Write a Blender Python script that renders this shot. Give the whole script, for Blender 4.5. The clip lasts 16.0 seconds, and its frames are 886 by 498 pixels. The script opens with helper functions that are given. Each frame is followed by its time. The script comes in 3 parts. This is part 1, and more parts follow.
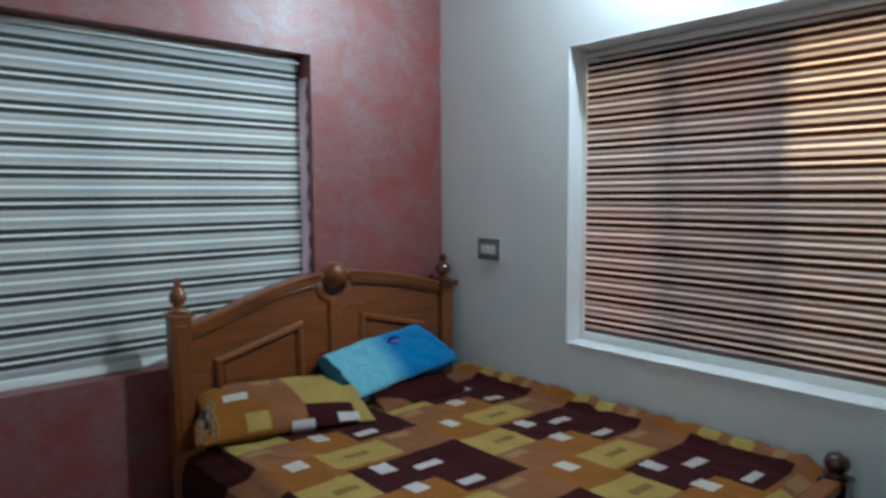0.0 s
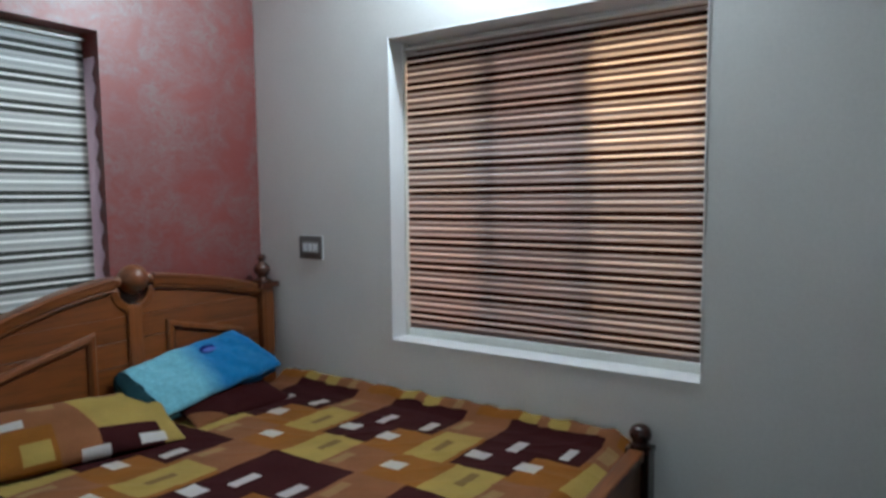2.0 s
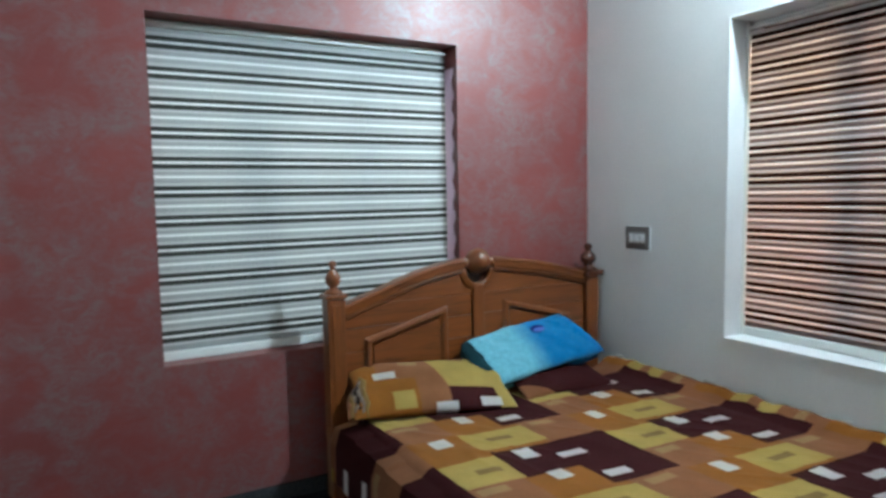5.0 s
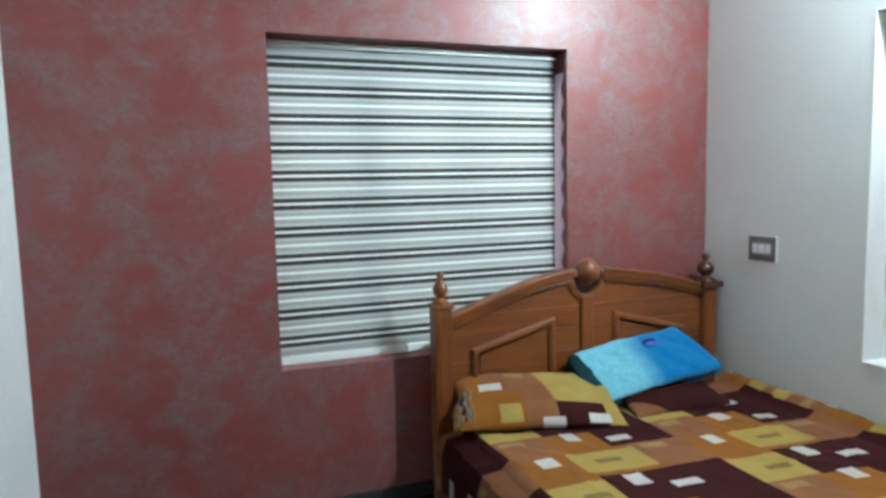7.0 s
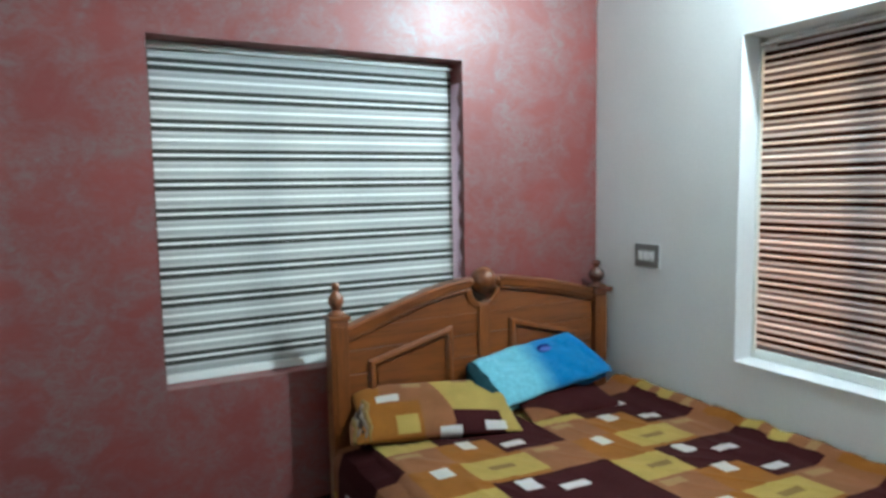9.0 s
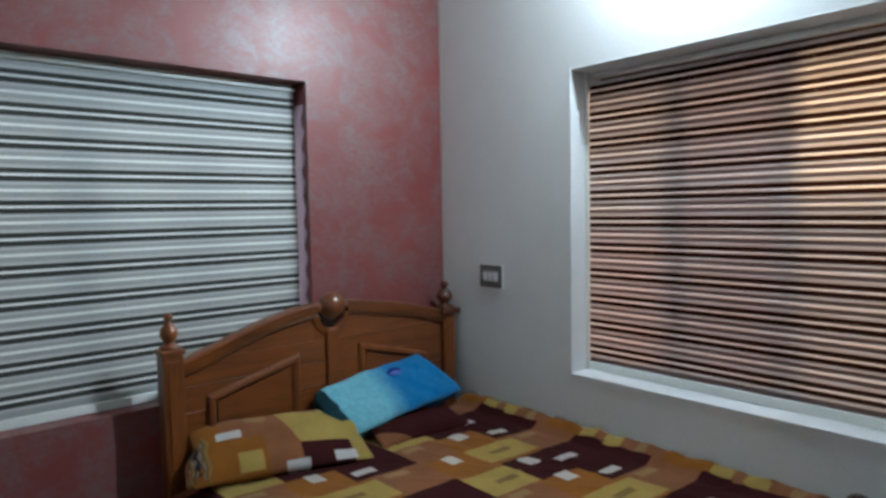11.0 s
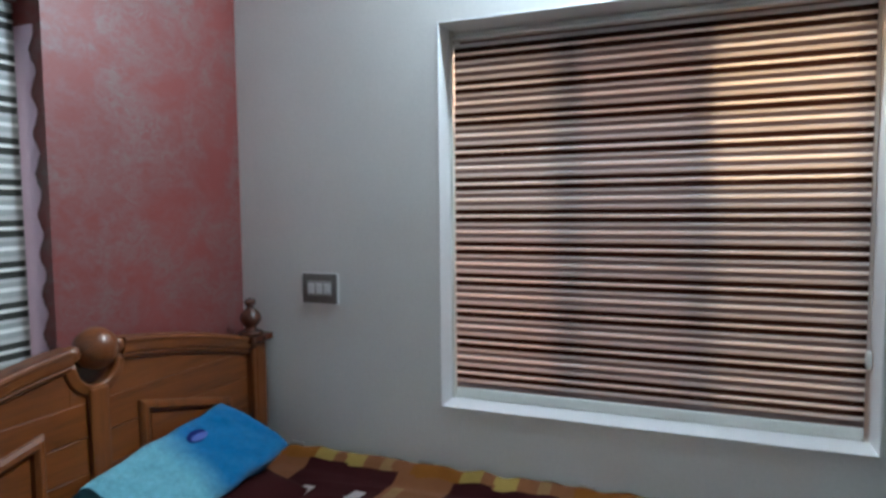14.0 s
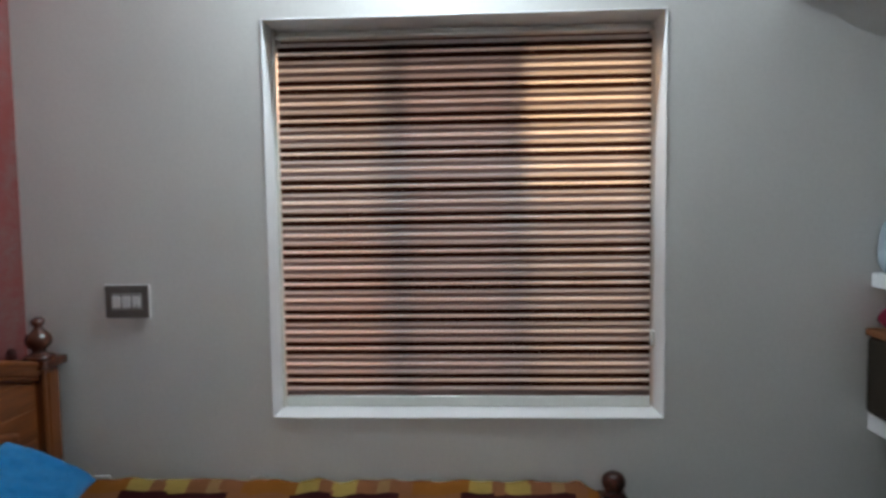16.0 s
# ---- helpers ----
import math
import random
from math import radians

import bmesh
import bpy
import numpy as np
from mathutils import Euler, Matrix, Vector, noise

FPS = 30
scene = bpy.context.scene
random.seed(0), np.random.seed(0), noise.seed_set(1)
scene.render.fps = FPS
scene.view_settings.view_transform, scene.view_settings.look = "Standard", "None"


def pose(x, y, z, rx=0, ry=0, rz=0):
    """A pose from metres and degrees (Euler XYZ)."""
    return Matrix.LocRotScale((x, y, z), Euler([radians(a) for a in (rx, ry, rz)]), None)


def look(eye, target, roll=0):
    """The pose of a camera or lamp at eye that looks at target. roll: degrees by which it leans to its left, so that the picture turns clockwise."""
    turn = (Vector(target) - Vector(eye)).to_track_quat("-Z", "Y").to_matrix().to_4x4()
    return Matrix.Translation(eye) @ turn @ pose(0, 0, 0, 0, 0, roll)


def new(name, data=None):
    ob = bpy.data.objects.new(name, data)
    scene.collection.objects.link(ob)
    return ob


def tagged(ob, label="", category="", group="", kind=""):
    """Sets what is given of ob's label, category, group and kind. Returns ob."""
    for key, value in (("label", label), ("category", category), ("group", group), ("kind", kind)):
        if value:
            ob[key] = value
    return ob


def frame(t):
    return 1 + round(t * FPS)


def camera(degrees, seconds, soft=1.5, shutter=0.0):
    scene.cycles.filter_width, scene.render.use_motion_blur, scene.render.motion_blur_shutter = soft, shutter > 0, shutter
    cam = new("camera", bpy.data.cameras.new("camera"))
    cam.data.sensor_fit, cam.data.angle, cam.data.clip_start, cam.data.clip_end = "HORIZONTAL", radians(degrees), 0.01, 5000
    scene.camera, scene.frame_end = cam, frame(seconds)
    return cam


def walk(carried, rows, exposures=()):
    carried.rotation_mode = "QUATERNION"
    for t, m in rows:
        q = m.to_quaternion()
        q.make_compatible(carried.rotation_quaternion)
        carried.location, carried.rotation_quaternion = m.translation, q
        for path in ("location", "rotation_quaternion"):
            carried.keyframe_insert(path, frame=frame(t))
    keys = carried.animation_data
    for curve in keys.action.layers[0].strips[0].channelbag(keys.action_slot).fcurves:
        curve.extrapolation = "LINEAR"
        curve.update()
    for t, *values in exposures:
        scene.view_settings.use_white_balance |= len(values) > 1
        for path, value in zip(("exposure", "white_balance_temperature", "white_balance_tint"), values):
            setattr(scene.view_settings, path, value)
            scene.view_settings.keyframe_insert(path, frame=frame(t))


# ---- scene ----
cam = camera(69.5, 16.0, soft=3.1, shutter=0.5)
PATH = [
    (0, (-2.629, -2.951, 1.494), (-1.301, -1.465, 1.321), -0.3),
    (0.5, (-2.595, -2.895, 1.483), (-1.133, -1.542, 1.307), -0.5),
    (1, (-2.583, -2.888, 1.485), (-1.039, -1.63, 1.306), -0.5),
    (1.5, (-2.543, -2.919, 1.46), (-0.923, -1.757, 1.292), -0.5),
    (2, (-2.524, -2.921, 1.445), (-0.856, -1.829, 1.281), -0.6),
    (2.5, (-2.519, -2.909, 1.445), (-0.866, -1.797, 1.269), -0.8),
    (3, (-2.549, -2.909, 1.457), (-1.081, -1.562, 1.278), -0.9),
    (3.5, (-2.54, -2.935, 1.448), (-1.249, -1.418, 1.271), -1.0),
    (4, (-2.539, -2.954, 1.436), (-1.372, -1.339, 1.264), -1.1),
    (4.5, (-2.587, -2.951, 1.439), (-1.513, -1.273, 1.263), -1.1),
    (5, (-2.634, -2.944, 1.434), (-1.667, -1.202, 1.262), -1.0),
    (5.2, (-2.644, -2.939, 1.435), (-1.717, -1.176, 1.261), -1.0),
    (7.3, (-2.641, -2.905, 1.539), (-1.973, -1.03, 1.342), -1.3),
    (7.5, (-2.628, -2.903, 1.541), (-1.956, -1.03, 1.343), -1.2),
    (8, (-2.607, -2.91, 1.54), (-1.922, -1.041, 1.351), -1.2),
    (8.5, (-2.576, -2.923, 1.559), (-1.792, -1.094, 1.365), -1.0),
    (9, (-2.568, -2.921, 1.558), (-1.64, -1.159, 1.367), -1.0),
    (9.5, (-2.575, -2.929, 1.568), (-1.561, -1.216, 1.374), -1.0),
    (10, (-2.572, -2.937, 1.556), (-1.466, -1.279, 1.395), -0.9),
    (10.2, (-2.56, -2.935, 1.547), (-1.414, -1.301, 1.415), -1.0),
    (12.3, (-2.441, -2.61, 1.551), (-0.885, -1.365, 1.381), -0.6),
    (12.5, (-2.399, -2.494, 1.545), (-0.806, -1.296, 1.386), -0.6),
    (13, (-2.401, -2.239, 1.51), (-0.702, -1.192, 1.382), -0.6),
    (13.5, (-2.377, -2.074, 1.523), (-0.595, -1.174, 1.394), -0.7),
    (14, (-2.305, -1.907, 1.522), (-0.456, -1.157, 1.385), -0.6),
    (14.5, (-2.336, -1.811, 1.516), (-0.445, -1.173, 1.387), -0.8),
    (15, (-2.379, -1.74, 1.514), (-0.426, -1.331, 1.383), -0.7),
    (15.5, (-2.378, -1.727, 1.519), (-0.396, -1.493, 1.385), -0.9),
    (16, (-2.366, -1.738, 1.514), (-0.372, -1.638, 1.387), -0.8),
]
walk(cam, [(t, look(eye, target, roll)) for t, eye, target, roll in PATH], [(0, -0.17, 5750, 6), (0.5, -0.2, 5900, 9), (2.0, -0.21, 6150, 12), (3.0, -0.2, 6150, 12), (4.0, 0.0, 5950, 9), (5.0, 0.38, 5850, 5), (7.5, 0.67, 6050, 4), (9.0, 0.58, 6000, 3), (9.5, 0.22, 5900, 5), (10.0, -0.12, 5850, 6), (10.2, -0.16, 5900, 7), (12.5, -0.25, 6000, 11), (13.5, -0.17, 5900, 11), (14.5, -0.17, 6050, 12), (15.0, -0.19, 6200, 12), (16.0, -0.23, 6500, 15)])

# ---- world and lights ----
world = bpy.data.worlds.new("dusk_sky")
scene.world = world
world.use_nodes = True
sky_node = world.node_tree.nodes.new("ShaderNodeTexSky")
sky_node.sky_type, sky_node.sun_disc = "NISHITA", False
sky_node.sun_elevation, sky_node.sun_rotation = radians(-4.0), radians(80)
world.node_tree.links.new(sky_node.outputs[0], world.node_tree.nodes["Background"].inputs[0])
world.node_tree.nodes["Background"].inputs[1].default_value = 0.012

BULB = (-0.19, -1.60, 2.84)
lamp = bpy.data.lights.new("bulb_light", "POINT")
lamp.energy, lamp.color, lamp.shadow_soft_size = 80.0, (0.775, 0.935, 1.0), 0.04
new("bulb_light", lamp).location = BULB
# the bulb stands out from the wall; an added disk lamp throws light forwards
face = bpy.data.lights.new("bulb_face_light", "AREA")
face.shape, face.size, face.energy, face.color = "DISK", 0.07, 52.0, (0.775, 0.935, 1.0)
new("bulb_face_light", face).matrix_basis = pose(BULB[0] - 0.035, BULB[1], BULB[2], 0, 76, -8)
# street light outside the east window; added lamp brightens the north blind from behind
street = bpy.data.lights.new("street_light", "POINT")
street.energy, street.color, street.shadow_soft_size = 4700.0, (1.0, 0.785, 0.60), 1.35
new("street_light", street).location = (3.3, -2.3, 3.55)
backlight = bpy.data.lights.new("north_blind_backlight", "POINT")
backlight.energy, backlight.color, backlight.shadow_soft_size = 1060.0, (0.95, 1.0, 0.95), 1.2
new("north_blind_backlight", backlight).location = (-1.3, 1.75, 3.95)


# ---- materials ----
def material(name, rough=0.6, metal=0.0, spec=0.5):
    m = bpy.data.materials.new(name)
    m.use_nodes = True
    b = m.node_tree.nodes["Principled BSDF"]
    b.inputs["Roughness"].default_value, b.inputs["Metallic"].default_value = rough, metal
    b.inputs["Specular IOR Level"].default_value = spec
    return m, m.node_tree.nodes, m.node_tree.links, b


def spot(nodes, links, scale=(1, 1, 1), space="Object"):
    c, mp = nodes.new("ShaderNodeTexCoord"), nodes.new("ShaderNodeMapping")
    mp.inputs["Scale"].default_value = scale
    links.new(c.outputs[space], mp.inputs["Vector"])
    return mp.outputs[0]


def grain(nodes, links, at, scale, detail=4.0, rough=0.6, warp=0.0):
    n = nodes.new("ShaderNodeTexNoise")
    n.inputs["Scale"].default_value, n.inputs["Detail"].default_value = scale, detail
    n.inputs["Roughness"].default_value, n.inputs["Distortion"].default_value = rough, warp
    links.new(at, n.inputs["Vector"])
    return n.outputs["Fac"]


def ramp(nodes, links, fac, stops):
    r = nodes.new("ShaderNodeValToRGB")
    while len(r.color_ramp.elements) < len(stops):
        r.color_ramp.elements.new(0.5)
    for e, (p, c) in zip(r.color_ramp.elements, stops):
        e.position, e.color = p, (*c, 1) if len(c) == 3 else c
    links.new(fac, r.inputs["Fac"])
    return r.outputs["Color"]


def blend(nodes, links, fac, a, b, mode="MIX"):
    m = nodes.new("ShaderNodeMix")
    m.data_type, m.blend_type = "RGBA", mode
    for k, v in ((0, fac), (6, a), (7, b)):
        if isinstance(v, (int, float)):
            m.inputs[k].default_value = v
        elif isinstance(v, tuple):
            m.inputs[k].default_value = (*v, 1)
        else:
            links.new(v, m.inputs[k])
    return m.outputs[2]


def relief(nodes, links, b, height, strength=0.2, distance=0.002):
    n = nodes.new("ShaderNodeBump")
    n.inputs["Strength"].default_value, n.inputs["Distance"].default_value = strength, distance
    links.new(height, n.inputs["Height"])
    links.new(n.outputs[0], b.inputs["Normal"])


def red_wall_paint():
    """Deep red with brushed, pearly grey-pink strokes under a satin clear coat."""
    m, n, l, b = material("red_textured_paint", 0.58, spec=0.5)
    cloud = grain(n, l, spot(n, l), 1.6, 3, 0.55)
    smear = grain(n, l, spot(n, l, (1, 1, 1.1)), 4.6, 5, 0.6, 0.8)
    stroke = grain(n, l, spot(n, l, (1, 1, 1.35)), 13, 6, 0.66, 2.0)
    fine = grain(n, l, spot(n, l, (1, 1, 1.6)), 26, 5, 0.7, 1.0)
    red = ramp(n, l, cloud, [(0.3, (0.166, 0.0200, 0.0168)), (0.7, (0.212, 0.0305, 0.025))])
    patch = ramp(n, l, smear, [(0.38, (0.14,) * 3), (0.50, (0.55,) * 3), (0.61, (0.92,) * 3)])
    soft = ramp(n, l, stroke, [(0.38, (0.26,) * 3), (0.50, (0.58,) * 3), (0.61, (0.88,) * 3)])
    curl = grain(n, l, spot(n, l, (1, 1, 1.2)), 8.5, 3, 0.55, 2.6)
    vein = ramp(n, l, curl, [(0.43, (0, 0, 0)), (0.50, (0.95,) * 3), (0.57, (0, 0, 0))])
    mask = blend(n, l, 1.0, patch, blend(n, l, 1.0, soft, vein, "LIGHTEN"), "MULTIPLY")
    mask = blend(n, l, 0.40, mask, blend(n, l, 1.0, mask, ramp(n, l, fine, [(0.35, (0.25,) * 3), (0.62, (1.4,) * 3)]), "MULTIPLY"))
    l.new(blend(n, l, mask, red, (0.155, 0.098, 0.093)), b.inputs["Base Color"])
    l.new(ramp(n, l, mask, [(0.0, (0.26,) * 3), (0.7, (0.46,) * 3)]), b.inputs["Coat Weight"])
    b.inputs["Coat Roughness"].default_value = 0.38
    relief(n, l, b, stroke, 0.14, 0.002)
    return m


def plain_paint(name, colour, rough=0.55, dirt=0.06, bump=0.12):
    m, n, l, b = material(name, rough)
    at = spot(n, l)
    big, small = grain(n, l, at, 1.3, 4), grain(n, l, at, 70, 3)
    dark = tuple(c * (1 - 2 * dirt) for c in colour)
    col = ramp(n, l, big, [(0.3, dark), (0.65, colour)])
    l.new(blend(n, l, 0.04, col, ramp(n, l, small, [(0.3, (0, 0, 0)), (0.7, (1, 1, 1))])), b.inputs["Base Color"])
    relief(n, l, b, small, bump, 0.001)
    return m


def varnished_wood(name, along, light=(0.196, 0.052, 0.0085), dark=(0.044, 0.0105, 0.0026), rough=0.36):
    m, n, l, b = material(name, rough)
    scale = [14.0, 14.0, 14.0]
    scale["xyz".index(along)] = 1.2
    fibre = grain(n, l, spot(n, l, tuple(scale)), 1.6, 6, 0.6, 1.2)
    pore = grain(n, l, spot(n, l, tuple(s * 5 for s in scale)), 2.0, 3, 0.6)
    tone = grain(n, l, spot(n, l), 2.2, 2)
    col = ramp(n, l, fibre, [(0.30, dark), (0.52, light), (0.75, tuple(c * 1.25 for c in light))])
    col = blend(n, l, 0.28, col, ramp(n, l, pore, [(0.35, dark), (0.6, light)]))
    col = blend(n, l, 0.35, col, ramp(n, l, tone, [(0.3, dark), (0.7, light)]))
    l.new(col, b.inputs["Base Color"])
    b.inputs["Coat Weight"].default_value, b.inputs["Coat Roughness"].default_value = 0.30, 0.20
    l.new(ramp(n, l, tone, [(0.3, (rough + 0.12,) * 3), (0.7, (rough,) * 3)]), b.inputs["Roughness"])
    relief(n, l, b, fibre, 0.08, 0.001)
    return m


def cloth(name, colour, rough=0.9, vary=0.25, weave=700.0, sheen=0.04):
    m, n, l, b = material(name, rough, spec=0.08)
    big, small = grain(n, l, spot(n, l), 7, 4), grain(n, l, spot(n, l), weave * 0.25, 3)
    col = ramp(n, l, big, [(0.3, tuple(c * (1 - vary) for c in colour)), (0.7, colour)])
    l.new(blend(n, l, 0.18, col, ramp(n, l, small, [(0.3, tuple(c * 0.5 for c in colour)), (0.7, tuple(min(1, c * 1.3) for c in colour))])), b.inputs["Base Color"])
    b.inputs["Sheen Weight"].default_value = sheen
    relief(n, l, b, small, 0.25, 0.001)
    return m


def blind_fabric(name, colour, passed, through_light, open_part):
    """Woven fabric: part of the light scatters back, part comes through, part passes between the threads."""
    m = bpy.data.materials.new(name)
    m.use_nodes = True
    n, l = m.node_tree.nodes, m.node_tree.links
    n.remove(n["Principled BSDF"])
    d, t, o = n.new("ShaderNodeBsdfDiffuse"), n.new("ShaderNodeBsdfTranslucent"), n.new("ShaderNodeBsdfTransparent")
    tone = ramp(n, l, grain(n, l, spot(n, l, (1, 1, 6)), 60, 3), [(0.3, tuple(c * 0.86 for c in colour)), (0.7, colour)])
    l.new(tone, d.inputs["Color"])
    t.inputs["Color"].default_value = (*passed, 1)
    a, b = n.new("ShaderNodeMixShader"), n.new("ShaderNodeMixShader")
    a.inputs[0].default_value, b.inputs[0].default_value = through_light, open_part
    l.new(d.outputs[0], a.inputs[1])
    l.new(t.outputs[0], a.inputs[2])
    l.new(a.outputs[0], b.inputs[1])
    l.new(o.outputs[0], b.inputs[2])
    l.new(b.outputs[0], n["Material Output"].inputs["Surface"])
    return m


def window_glass(name, tint):
    m = bpy.data.materials.new(name)
    m.use_nodes = True
    n, l = m.node_tree.nodes, m.node_tree.links
    n.remove(n["Principled BSDF"])
    o, g, x = n.new("ShaderNodeBsdfTransparent"), n.new("ShaderNodeBsdfGlossy"), n.new("ShaderNodeMixShader")
    o.inputs["Color"].default_value, g.inputs["Roughness"].default_value = (*tint, 1), 0.03
    x.inputs[0].default_value = 0.06
    l.new(o.outputs[0], x.inputs[1])
    l.new(g.outputs[0], x.inputs[2])
    l.new(x.outputs[0], n["Material Output"].inputs["Surface"])
    return m


def glow(name, colour, strength):
    m, n, l, b = material(name, 0.4)
    b.inputs["Base Color"].default_value = (0.9, 0.9, 0.9, 1)
    b.inputs["Emission Color"].default_value, b.inputs["Emission Strength"].default_value = (*colour, 1), strength
    return m


def floor_tiles():
    m, n, l, b = material("dark_polished_floor", 0.15)
    at = spot(n, l)
    col = ramp(n, l, grain(n, l, at, 30, 6, 0.7), [(0.35, (0.012, 0.012, 0.013)), (0.7, (0.045, 0.043, 0.042))])
    l.new(col, b.inputs["Base Color"])
    l.new(ramp(n, l, grain(n, l, at, 3, 4), [(0.3, (0.12,) * 3), (0.7, (0.28,) * 3)]), b.inputs["Roughness"])
    return m


def plush(name, left, right):
    """Dyed plush that runs from one blue to another along the length of the cloth."""
    m, n, l, b = material(name, 0.95, spec=0.1)
    c, sep = n.new("ShaderNodeTexCoord"), n.new("ShaderNodeSeparateXYZ")
    l.new(c.outputs["Object"], sep.inputs[0])
    add = n.new("ShaderNodeMath")
    add.operation = "MULTIPLY_ADD"
    add.inputs[1].default_value = 0.10
    wob = grain(n, l, c.outputs["Object"], 9, 3)
    l.new(wob, add.inputs[0])
    l.new(sep.outputs[0], add.inputs[2])
    shift = n.new("ShaderNodeMath")
    shift.operation, shift.inputs[1].default_value = "ADD", 0.075
    l.new(add.outputs[0], shift.inputs[0])
    base = ramp(n, l, shift.outputs[0], [(0.02, left), (0.16, right)])
    fur = grain(n, l, c.outputs["Object"], 45, 5, 0.7)
    tuft = grain(n, l, c.outputs["Object"], 260, 2)
    l.new(blend(n, l, 0.5, base, blend(n, l, 1.0, base, ramp(n, l, fur, [(0.3, (0.35,) * 3), (0.7, (1, 1, 1))]), "MULTIPLY")), b.inputs["Base Color"])
    b.inputs["Sheen Weight"].default_value = 0.2
    mix = n.new("ShaderNodeMath")
    mix.operation = "ADD"
    l.new(fur, mix.inputs[0])
    l.new(tuft, mix.inputs[1])
    relief(n, l, b, mix.outputs[0], 0.7, 0.006)
    return m


RED = red_wall_paint()
GREY = plain_paint("light_grey_wall_paint", (0.735, 0.725, 0.70), 0.5, 0.045)
WHITE = plain_paint("white_paint", (0.80, 0.80, 0.80), 0.45, 0.04)
# unseen ceiling, coloured darker than white paint to cut bounced light
CEILING = plain_paint("dimmed_ceiling_paint", (0.33, 0.325, 0.31), 0.8)
DIMMED = plain_paint("dimmed_wall_paint", (0.12, 0.12, 0.115), 0.7)
LEAK = plain_paint("mauve_light_leak", (0.86, 0.63, 0.78), 0.45, 0.06)
FLOOR = floor_tiles()
SKIRT = plain_paint("black_skirting_stone", (0.02, 0.02, 0.022), 0.2, 0.2, 0.02)
WOOD_X = varnished_wood("teak_grain_across", "x")
WOOD_Y = varnished_wood("teak_grain_lengthwise", "y")
WOOD_Z = varnished_wood("teak_grain_upright", "z")
SHADED_WOOD = varnished_wood("shaded_reddish_teak", "z", (0.085, 0.022, 0.009), (0.03, 0.008, 0.004), 0.2)
FOOT_WOOD = varnished_wood("blackish_red_teak", "z", (0.045, 0.011, 0.006), (0.018, 0.005, 0.003), 0.2)
FRAME_WOOD = varnished_wood("dark_window_wood", "z", (0.10, 0.045, 0.02), (0.05, 0.02, 0.01), 0.45)
STRIPE = blind_fabric("white_blind_stripe", (0.84, 0.85, 0.84), (0.90, 0.89, 0.87), 0.42, 0.0)
STRIPE_DIM = blind_fabric("pale_grey_blind_stripe", (0.60, 0.60, 0.60), (0.52, 0.51, 0.50), 0.42, 0.0)
BAND = blind_fabric("grey_blind_band", (0.54, 0.555, 0.55), (0.23, 0.23, 0.22), 0.38, 0.02)
SHEER = blind_fabric("sheer_blind_mesh", (0.085, 0.085, 0.075), (0.05, 0.05, 0.045), 0.4, 0.07)
# darker brown copies of the blind fabric hold the east blind's dimmer light
SHADED_BAND = blind_fabric("shaded_blind_band", (0.27, 0.205, 0.195), (0.30, 0.235, 0.215), 0.42, 0.02)
SHADED_SHEER = blind_fabric("shaded_blind_mesh", (0.034, 0.017, 0.013), (0.095, 0.042, 0.028), 0.4, 0.15)
GLOSS = plain_paint("glossy_cream_rail", (0.70, 0.71, 0.67), 0.07, 0.03, 0.0)
RAIL = plain_paint("cream_blind_rail", (0.74, 0.75, 0.70), 0.22, 0.03, 0.02)
CLEAR = window_glass("clear_glass", (0.93, 0.93, 0.90))
# uneven outdoor light on the east blind is put into these pane tints
RUBY = window_glass("glow_tint_reddish", (0.555, 0.455, 0.405))
BROWN = window_glass("glow_tint_brown", (0.52, 0.47, 0.425))
AMBER = window_glass("glow_tint_amber", (0.77, 0.69, 0.57))
SMOKE = window_glass("glow_tint_dim", (0.43, 0.365, 0.34))
MAROON = cloth("maroon_print", (0.032, 0.0062, 0.0064), sheen=0.0)
YELLOW = cloth("mustard_print", (0.30, 0.203, 0.053))
OCHRE = cloth("ochre_print", (0.205, 0.071, 0.0105))
RUST = cloth("terracotta_print", (0.19, 0.072, 0.030))
IVORY = cloth("ivory_print", (0.43, 0.395, 0.375), vary=0.18)
TAN = cloth("tan_print", (0.245, 0.14, 0.06))
OLIVE = cloth("olive_brown_print", (0.17, 0.10, 0.030))
INNER = cloth("brown_pillow_ticking", (0.034, 0.021, 0.016), vary=0.8)
TICK = cloth("faded_ticking", (0.20, 0.15, 0.12), vary=0.6)
BLUE = plush("blue_plush", (0.18, 0.46, 0.55), (0.004, 0.155, 0.37))
FOLD = cloth("dark_teal_plush_back", (0.012, 0.038, 0.046), vary=0.6, sheen=0.0)
NAVY = cloth("navy_stitching", (0.012, 0.02, 0.12))
PALE = cloth("lilac_stitching", (0.10, 0.13, 0.36))
LEMON = cloth("yellow_label_cloth", (0.60, 0.45, 0.03))
PLATE = plain_paint("grey_switch_plate", (0.13, 0.12, 0.11), 0.35, 0.03, 0.02)
INSERT = plain_paint("mid_grey_plastic", (0.30, 0.30, 0.29), 0.35, 0.03, 0.02)
KEY = plain_paint("white_switch_key", (0.75, 0.76, 0.76), 0.3, 0.02, 0.02)
WINE = cloth("wine_red_cloth", (0.20, 0.015, 0.04))
DARK = cloth("dark_brown_cloth", (0.03, 0.022, 0.015))
PALEBLUE = cloth("pale_blue_cloth", (0.42, 0.50, 0.56), vary=0.5)
BULB_GLASS = glow("lit_bulb_glass", (0.95, 0.98, 1.0), 12.0)
OUT_WALL = plain_paint("dull_outside_plaster", (0.16, 0.05, 0.035), 0.9, 0.2)
SOIL = plain_paint("dark_yard_soil", (0.05, 0.045, 0.04), 0.95, 0.2)


